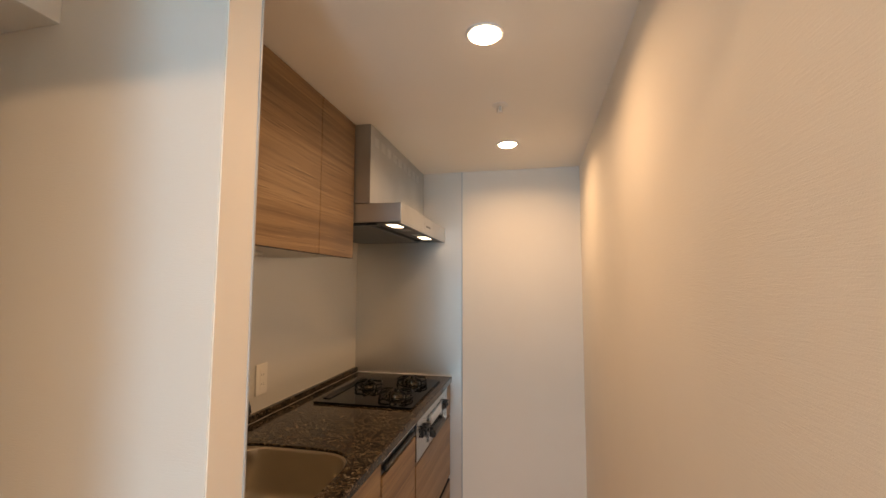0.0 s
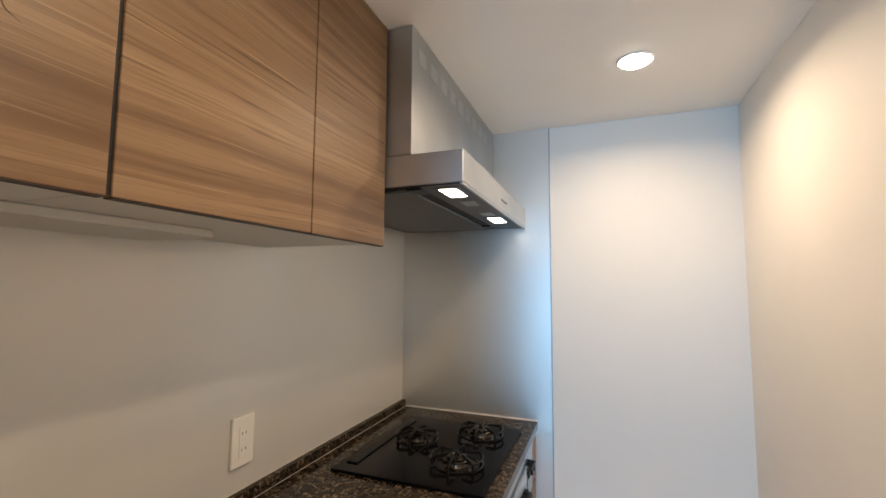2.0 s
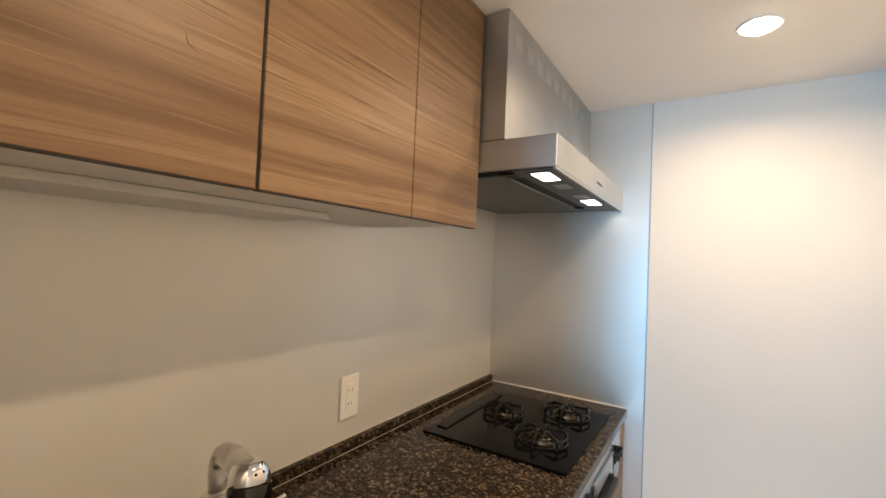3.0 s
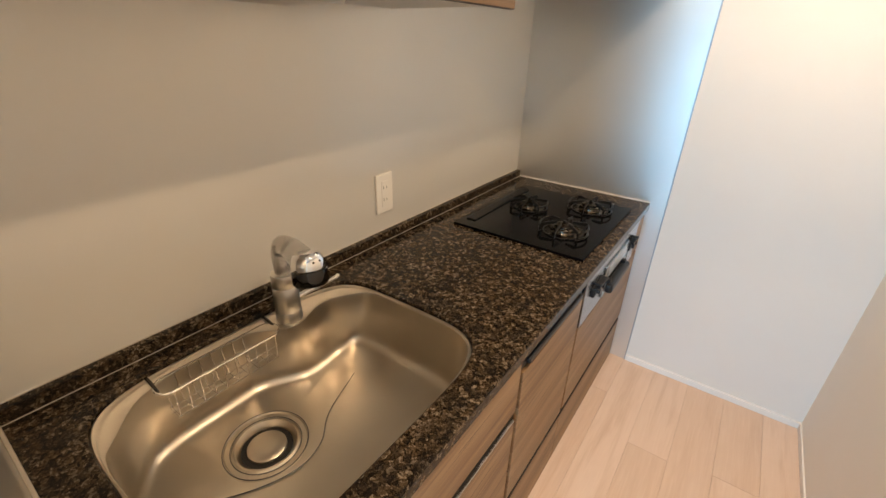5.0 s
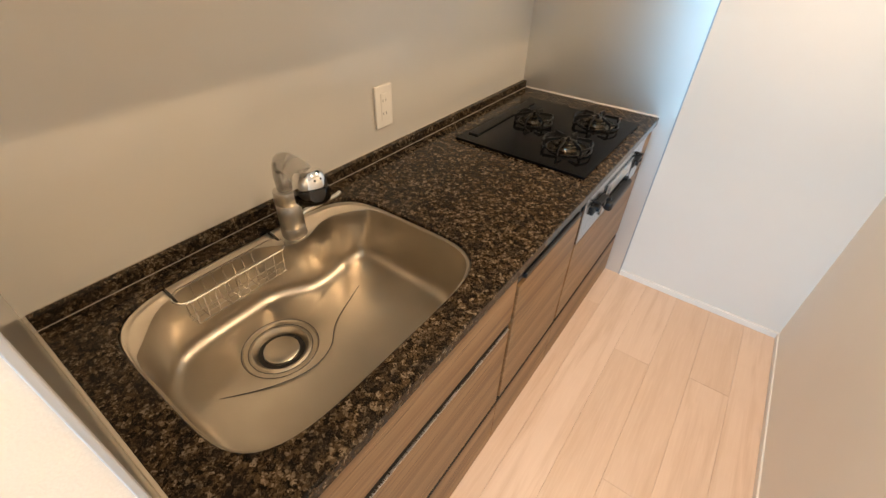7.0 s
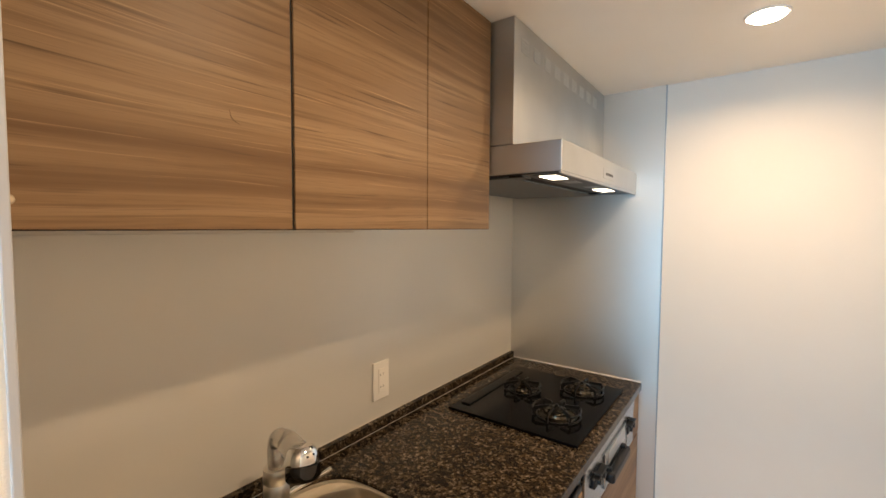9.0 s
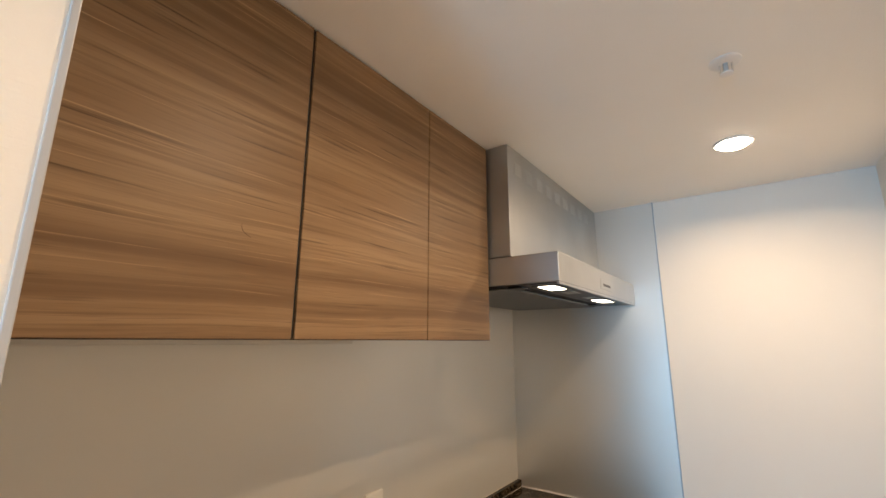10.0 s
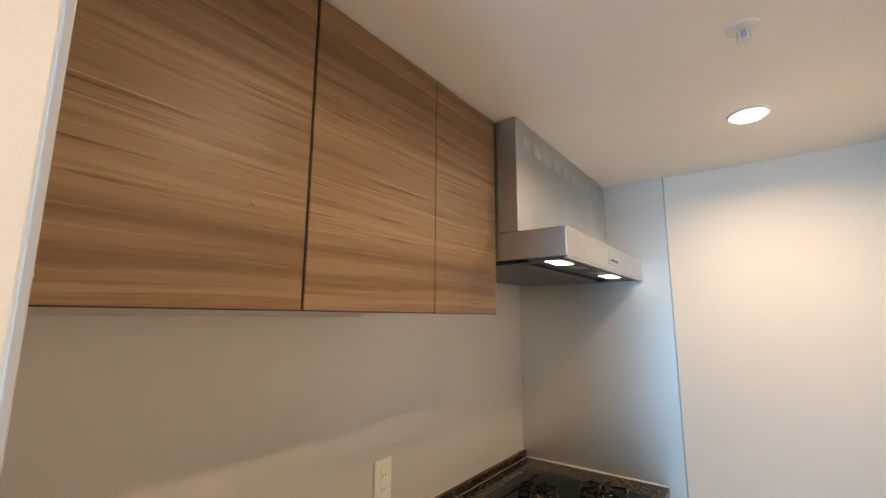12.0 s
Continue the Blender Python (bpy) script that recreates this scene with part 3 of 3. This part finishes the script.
# Black sheets on the ledges between fronts stand in for gap shade.
part("gap_shade", box(FR - 0.018, FR - 0.004, NEAR + 0.006, Y_A - 0.010, 0.6042, 0.6080), BLACK_GAP, sinkunit)
part("handle_rail", box(FR - 0.0038, FR + 0.001, NEAR + 0.006, Y_A - 0.012, 0.604, 0.609, 0.001, 1), TRIM_STEEL, lower, "slim metal grip rail")
part("gap_shade", box(FR - 0.026, FR - 0.0015, NEAR + 0.004, Y_A - 0.0015, 0.2265, 0.2300), BLACK_GAP, sinkunit)
part("kick_drawer", box(FR - 0.026, FR - 0.001, NEAR + 0.004, Y_A - 0.0015, 0.004, 0.226, 0.001, 1), WALNUT, sinkunit)

midunit = base_unit("walnut base cabinet with a black pull bar", Y_A, Y_B)
part("body", box(0.02, FR - 0.012, Y_A + 0.001, Y_B - 0.001, 0.05, TOP - 0.036), BLACK_GAP, midunit, "carcass coloured black as shade behind the door")
front("door", Y_A + 0.008, Y_B - 0.003, 0.256, 0.748, midunit)
pull = part("pull_panel", box(FR - 0.022, FR - 0.006, Y_A + 0.006, Y_B - 0.006, 0.757, TOP - 0.038, 0.001, 1), BLACK_PLASTIC, midunit, "black recessed pull panel")
part("handle", box(FR - 0.006, FR + 0.006, Y_A + 0.030, Y_B - 0.030, 0.764, 0.782, 0.004), BLACK_PLASTIC, pull, "black moulded grip")
part("grip_line", box(FR - 0.006, FR + 0.001, Y_A + 0.012, Y_B - 0.012, TOP - 0.046, TOP - 0.043), TRIM_STEEL, pull, "thin chrome line")
part("gap_shade", box(FR - 0.026, FR - 0.0015, Y_A + 0.0015, Y_B - 0.0015, 0.2265, 0.2300), BLACK_GAP, midunit)
part("kick_drawer", box(FR - 0.026, FR - 0.001, Y_A + 0.0015, Y_B - 0.0015, 0.004, 0.226, 0.001, 1), WALNUT, midunit)

hobunit = base_unit("walnut base cabinet with a wide drawer under the hob", Y_B, 0.0)
part("body", box(0.02, FR - 0.012, Y_B + 0.001, -0.003, 0.03, 0.640), BLACK_GAP, hobunit, "carcass coloured black as shade behind the drawer")
front("drawer_front", Y_B + 0.010, -0.004, 0.256, 0.616, hobunit)
part("filler_panel", box(FR - 0.019, FR, -0.122, -0.005, 0.626, TOP - 0.038, 0.001, 1), WALNUT, hobunit)
part("gap_shade", box(FR - 0.026, FR - 0.0015, Y_B + 0.0015, -0.005, 0.2265, 0.2300), BLACK_GAP, hobunit)
part("kick_drawer", box(FR - 0.026, FR - 0.001, Y_B + 0.0015, -0.005, 0.004, 0.226, 0.001, 1), WALNUT, hobunit)

# ---- gas hob with its grill front ----
HX0, HX1, HY0, HY1 = 0.106, 0.608, -0.752, -0.160
hob = thing("gas_hob", 0.36, -0.456, TOP, "black glass three-burner gas hob with iron pan supports", "hob")
part("glass_top", box(HX0, HX1, HY0, HY1, TOP + 0.001, TOP + 0.010, 0.003, 3), HOB_GLASS, hob, "glossy black glass top")
part("exhaust_grille", box(HX0 + 0.020, HX0 + 0.060, HY0 + 0.06, HY1 - 0.06, TOP + 0.0105, TOP + 0.0150, 0.002), CAST_IRON, hob, "black vent strip")
for k in range(22):
    y = HY0 + 0.075 + k * 0.0205
    part("vent_slot", box(HX0 + 0.026, HX0 + 0.054, y, y + 0.010, TOP + 0.0148, TOP + 0.0156), BLACK_GAP, hob)


def burner(x, y, r):
    z = TOP + 0.010
    bn = part("burner", lathe([(0.0, 0.0), (r + 0.030, 0.0), (r + 0.030, 0.0015), (r + 0.027, 0.0030), (r + 0.024, 0.0015), (r + 0.004, 0.003), (r, 0.010), (r, 0.017), (r - 0.004, 0.020), (r * 0.72, 0.021), (r * 0.70, 0.027), (r * 0.45, 0.029), (0.009, 0.029), (0.009, 0.034), (0.0, 0.036)], (x, y, z), n=44), BURNER, hob, "metal burner with drip ring", True)
    part("flame_cap", lathe([(r * 0.84, 0.018), (r * 0.84, 0.0245), (r * 0.68, 0.0275), (0.012, 0.0290), (0.0, 0.0290)], (x, y, z + 0.0015), n=36), BURNER, bn, "", True)
    part("sensor_tip", lathe([(0.0065, 0.028), (0.0065, 0.041), (0.0045, 0.043), (0.0, 0.043)], (x, y, z), n=16), CAST_IRON, bn, "", True)
    R = r + 0.046
    sup = part("pan_support", tube([(x + (r + 0.032) * math.cos(t), y + (r + 0.032) * math.sin(t), z + 0.0025) for t in (2 * math.pi * i / 36 for i in range(36))], 0.0022, 8, True), CAST_IRON, hob, "black iron pan support")
    for side in (0, math.pi):
        for level, reach in ((0.005, 0.72), (0.026, 0.62)):
            pts = [(x + R * math.cos(side + t), y + R * math.sin(side + t), z + level) for t in (-reach + 2 * reach * i / 16 for i in range(17))]
            part("side_bow", tube(pts, 0.0036, 8), CAST_IRON, sup, "", True)
        for t in (side - 0.62, side + 0.62):
            post = (x + R * math.cos(t), y + R * math.sin(t))
            part("foot", tube([(*post, z), (*post, z + 0.028)], 0.0038, 8), CAST_IRON, sup)
    for t in (-0.62, 0.62, math.pi - 0.62, math.pi + 0.62, math.pi / 2, -math.pi / 2):
        blade = extrude([(0.70 * r, 0.034), (0.76 * r, 0.041), (R - 0.006, 0.035), (R + 0.003, 0.026), (R + 0.003, 0.002), (R - 0.004, 0.002), (R - 0.006, 0.023), (r + 0.010, 0.029)], "y", -0.0022, 0.0022)
        bmesh.ops.transform(blade, matrix=Matrix.Translation((x, y, z)) @ Matrix.Rotation(t, 4, "Z"), verts=blade.verts)
        part("prong", blade, CAST_IRON, sup)


burner(0.470, -0.575, 0.040)
burner(0.470, -0.285, 0.040)
burner(0.262, -0.425, 0.028)
part("grill_front", box(FR - 0.019, FR + 0.004, Y_B + 0.004, -0.126, 0.630, TOP - 0.037, 0.002), GRILL_STEEL, hob, "brushed steel grill front")
part("upper_strip", box(FR + 0.003, FR + 0.006, Y_B + 0.006, -0.128, TOP - 0.062, TOP - 0.040, 0.001, 1), GRILL_STEEL, hob)
for y0, y1 in ((-0.720, -0.600), (-0.272, -0.165)):
    knob = part("control_panel", box(FR + 0.002, FR + 0.016, y0, y1, 0.716, 0.752, 0.006, 3), BLACK_PLASTIC, hob, "black tilting control panel")
    part("lip", box(FR + 0.004, FR + 0.026, y0 + 0.006, y1 - 0.006, 0.746, 0.753, 0.003, 2), BLACK_PLASTIC, knob)
    for k in (0.3, 0.7):
        yk = y0 + k * (y1 - y0)
        part("knob", lathe([(0.0, 0.012), (0.009, 0.012), (0.011, 0.009), (0.011, 0.0), (0.0, 0.0)], (FR + 0.014, yk, 0.732), (1, 0, 0), 20), BLACK_PLASTIC, knob, "", True)
for y0 in (-0.700, -0.215):
    tap = part("tap_lever", box(FR + 0.006, FR + 0.028, y0, y0 + 0.014, 0.757, 0.764, 0.003, 2), BLACK_PLASTIC, hob, "small black lever")
    part("pivot", tube([(FR + 0.002, y0 + 0.007, 0.760), (FR + 0.012, y0 + 0.007, 0.760)], 0.005, 10), BLACK_PLASTIC, tap, "", True)
door = part("grill_door", box(FR + 0.002, FR + 0.012, -0.585, -0.290, 0.650, 0.775, 0.003), GRILL_STEEL, hob, "steel grill door with pale window")
part("grill_window", box(FR + 0.0115, FR + 0.0135, -0.550, -0.320, 0.725, 0.768, 0.001, 1), TRIM_STEEL, door, "pale glazed strip")
part("door_edge", box(FR + 0.0022, FR + 0.0130, -0.2895, -0.2850, 0.650, 0.775, 0.001, 1), BLACK_PLASTIC, door, "black edge seal")
part("grill_handle", box(FR + 0.010, FR + 0.040, -0.575, -0.330, 0.668, 0.706, 0.011, 3), BLACK_PLASTIC, door, "black moulded grip")
for y0 in (-0.560, -0.365):
    part("handle_arm", box(FR + 0.010, FR + 0.026, y0, y0 + 0.022, 0.700, 0.716, 0.003, 2), BLACK_PLASTIC, door)

# ---- wall outlet ----
outlet = thing("wall_outlet", BACK, -1.006, 1.015, "white plastic double wall outlet on the splash panel", "outlet")
part("plate", box(BACK, BACK + 0.009, -1.045, -0.968, 0.948, 1.082, 0.0035, 3), WHITE_PLASTIC, outlet)
part("insert", box(BACK + 0.0085, BACK + 0.0105, -1.022, -0.991, 0.972, 1.058, 0.0008, 1), WHITE_PLASTIC, outlet)
for zc in (1.036, 0.994):
    for dy in (-0.0065, 0.0065):
        part("slot", box(BACK + 0.0103, BACK + 0.0108, -1.0065 + dy - 0.001, -1.0065 + dy + 0.001, zc - 0.004, zc + 0.004), BLACK_GAP, outlet)

# ---- wall cabinets ----
CF, CB, CT = 0.382, 1.547, CEIL - 0.002
CY = (NEAR + 0.003, -1.613, -1.237, -0.934)


def wall_cabinet(label, y0, y1, doors):
    u = thing("wall_cabinet", 0.19, (y0 + y1) / 2, CB, label, "cabinet", "wall cabinets above the worktop")
    b = box(BACK + 0.001, CF - 0.021, y0 + 0.001, y1 - 0.001, CB + 0.006, CT)
    part("body", b, CARCASS, u, "pale grey carcass")
    # Black strip behind the doors paints their gaps dark.
    part("gap_shade_strip", box(CF - 0.021, CF - 0.0185, y0 + 0.001, y1 - 0.001, CB + 0.010, CT), BLACK_GAP, u)
    for d0, d1 in doors:
        d = part("door", box(CF - 0.018, CF, d0, d1, CB, CT - 0.003, 0.0012, 1), WALNUT, u)
        part("bottom_edge", box(CF - 0.0175, CF - 0.0008, d0 + 0.001, d1 - 0.001, CB - 0.0012, CB + 0.0008), WALNUT_EDGE, d, "dark edge band")
    return u


first = wall_cabinet("walnut wall cabinet with one flush door", CY[0], CY[1], [(CY[0] + 0.004, CY[1] - 0.0035)])
wide = wall_cabinet("walnut wall cabinet with two flush doors", CY[1], CY[3], [(CY[1] + 0.0025, CY[2] - 0.0015), (CY[2] + 0.0015, CY[3])])
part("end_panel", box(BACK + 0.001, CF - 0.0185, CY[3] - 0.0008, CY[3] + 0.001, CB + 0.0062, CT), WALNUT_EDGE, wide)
# Black fill set into the door gaps in place of real shade.
part("door_gap_shade", box(CF - 0.0180, CF - 0.0045, CY[1] - 0.0030, CY[1] + 0.0022, CB + 0.002, CT - 0.004), BLACK_GAP, wide, "black strip standing in for shade between the doors")
part("door_gap_shade", box(CF - 0.0180, CF - 0.0035, CY[2] - 0.0013, CY[2] + 0.0013, CB + 0.002, CT - 0.004), BLACK_GAP, wide, "black strip standing in for shade between the doors")
part("under_shelf", box(BACK + 0.001, 0.190, CY[0] + 0.004, -1.300, CB - 0.010, CB + 0.0058, 0.003), CARCASS, wide, "pale grey lower panel")
part("knot", tube(curve([(CF - 0.0002, -1.724, 1.729), (CF - 0.0002, -1.720, 1.716), (CF - 0.0002, -1.706, 1.708)], 4), [0.0003, 0.0005, 0.0007, 0.0008, 0.0009, 0.0008, 0.0006, 0.0005, 0.0003], 6), WALNUT_KNOT, first, "small brown knot in the veneer", True)
part("door_bumper", lathe([(0.0, 0.006), (0.004, 0.005), (0.006, 0.0), (0.0, 0.0)], (CF, -1.966, 1.580), (1, 0, 0), 16), mat("clear_bumper", (0.75, 0.62, 0.44), 0.2), wide, "small clear bumper", True)

# ---- range hood ----
HY = -0.927
hood = thing("range_hood", 0.30, -0.46, 1.705, "silver range hood with two lit lamps above the hob", "range hood")
part("duct_cover", box(BACK + 0.001, 0.455, HY + 0.002, -0.002, 1.797, CEIL - 0.002, 0.0015, 1), HOOD_STEEL, hood, "satin silver duct cover")
part("canopy", box(BACK + 0.001, 0.604, HY, -0.002, 1.7085, 1.795, 0.003), HOOD_STEEL, hood, "satin silver canopy")
part("rim", box(0.594, 0.6025, HY + 0.002, -0.004, 1.7015, 1.7088, 0.001, 1), HOOD_STEEL, hood)
# Flat black sheet paints the shade of the hollow under the canopy.
part("recess_shade", box(0.004, 0.594, HY + 0.006, -0.008, 1.7072, 1.7088), BLACK_GAP, hood)
part("lamp_panel", box(0.474, 0.592, HY + 0.008, -0.010, 1.7050, 1.7074, 0.001, 1), FILTER_GREY, hood, "dark grey lamp panel")
part("baffle_plate", box(0.040, 0.438, HY + 0.030, -0.045, 1.6990, 1.7060, 0.003), FILTER_GREY, hood, "grey baffle plate")
for y0, y1 in ((-0.905, -0.845), (-0.150, -0.080)):
    part("clip", box(0.430, 0.478, y0, y1, 1.7000, 1.7070, 0.002, 1), BLACK_PLASTIC, hood)
for y0, y1 in ((-0.888, -0.765), (-0.370, -0.222)):
    lamp = part("lamp_frame", box(0.505, 0.577, y0 - 0.006, y1 + 0.006, 1.7030, 1.7055, 0.0008, 1), FILTER_GREY, hood)
    part("lamp_cover", box(0.517, 0.567, y0 + 0.010, y1 - 0.010, 1.7012, 1.7034, 0.0008, 1), GLOW_HOOD, lamp, "lit lamp cover")
for y0, y1 in ((-0.690, -0.615), (-0.470, -0.395)):
    part("rating_label", box(0.515, 0.560, y0, y1, 1.7040, 1.7052), HOOD_STEEL, hood, "small silver label")
ctrl = part("control_plate", box(0.6035, 0.6055, -0.530, -0.385, 1.726, 1.762, 0.0008, 1), HOOD_STEEL, hood, "silver control plate")
for k in range(5):
    y = -0.500 + k * 0.019
    part("button", box(0.6052, 0.6072, y, y + 0.012, 1.738, 1.748, 0.001, 1), FILTER_GREY, ctrl)
for k in range(9):
    y = -0.880 + k * 0.088
    for j in range(5):
        part("vent_slat", box(0.4545, 0.4575, y, y + 0.050, 2.076 + j * 0.009, 2.0815 + j * 0.009, 0.0008, 1), VENT_STEEL, hood)

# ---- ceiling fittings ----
# Fittings for both kitchen downlights and for the added fill lamp.
for x, y, z, power in DOWNLIGHTS_AND_FILL:
    dl = thing("downlight", x, y, z, "lit round recessed ceiling downlight with white trim; third is added fill", "downlight", "ceiling downlights")
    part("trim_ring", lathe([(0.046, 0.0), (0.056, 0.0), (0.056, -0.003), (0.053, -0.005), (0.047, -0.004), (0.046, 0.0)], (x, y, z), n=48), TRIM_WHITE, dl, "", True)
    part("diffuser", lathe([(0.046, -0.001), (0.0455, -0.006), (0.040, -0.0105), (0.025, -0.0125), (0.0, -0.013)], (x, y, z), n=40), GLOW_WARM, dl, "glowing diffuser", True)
sp = thing("sprinkler_head", 1.046, -1.0, CEIL, "small white ceiling sprinkler head with cover ring", "sprinkler")
part("cover_ring", lathe([(0.0, 0.0), (0.032, 0.0), (0.032, -0.002), (0.027, -0.004), (0.018, -0.0045), (0.0, -0.0045)], (1.046, -1.0, CEIL), n=36), TRIM_WHITE, sp, "", True)
part("frame_arm", box(1.032, 1.036, -1.003, -0.997, CEIL - 0.030, CEIL - 0.006, 0.001, 1), CHROME, sp)
part("frame_arm", box(1.056, 1.060, -1.003, -0.997, CEIL - 0.030, CEIL - 0.006, 0.001, 1), CHROME, sp)
part("fusible_link", box(1.041, 1.051, -1.004, -0.996, CEIL - 0.026, CEIL - 0.0045, 0.001, 1), HOOD_STEEL, sp, "grey link")
part("deflector", lathe([(0.0, 0.0), (0.013, 0.0), (0.013, -0.003), (0.006, -0.005), (0.0, -0.005)], (1.046, -1.0, CEIL - 0.029), n=28), TRIM_WHITE, sp, "", True)

# ---- floor ----
b = box(BACK - 0.14, RIGHT, NEAR, 0.006, -0.05, -0.0040)
box(ROOM_X, RIGHT, ROOM_Y - 0.15, NEAR, -0.05, -0.0040, bm=b)
solid("floor", b, JOINT, "pale maple plank flooring", kind="structure")
floor = bpy.data.objects["floor"]
PW, PL = 0.1520, 1.8180
meshes = {}


def plank(x0, x1, y0, y1):
    key = (round(x1 - x0, 4), round(y1 - y0, 4))
    if key not in meshes:
        meshes[key] = finish(box(0.0003, key[0] - 0.0003, 0.0003, key[1] - 0.0003, -0.0045, 0.0, 0.0007, 1), "plank", MAPLE)
    ob = new("plank", meshes[key])
    ob.location = (x0, y0, 0)
    ob.parent = floor


for i in range(-22, 6):
    x0 = 0.714 + PW * (i - 0)
    x1 = min(x0 + PW, RIGHT)
    x0 = max(x0, ROOM_X)
    if x1 - x0 < 0.01:
        continue
    y = 0.004 + {0: -1.434, 1: -0.53, 2: -1.114, 3: -0.490, 4: -1.75, -1: -0.30}.get(i, -0.1 - 0.37 * (i % 5) % 0.9)
    first = 0.004 if x1 > BACK - 0.13 else NEAR
    edges = [first]
    y -= 0.0 if y < first - 0.05 else PL
    while y > ROOM_Y:
        edges.append(y)
        y -= PL
    edges.append(ROOM_Y)
    for hi, lo in zip(edges, edges[1:]):
        if hi - lo > 0.02:
            plank(x0, x1, lo, hi)
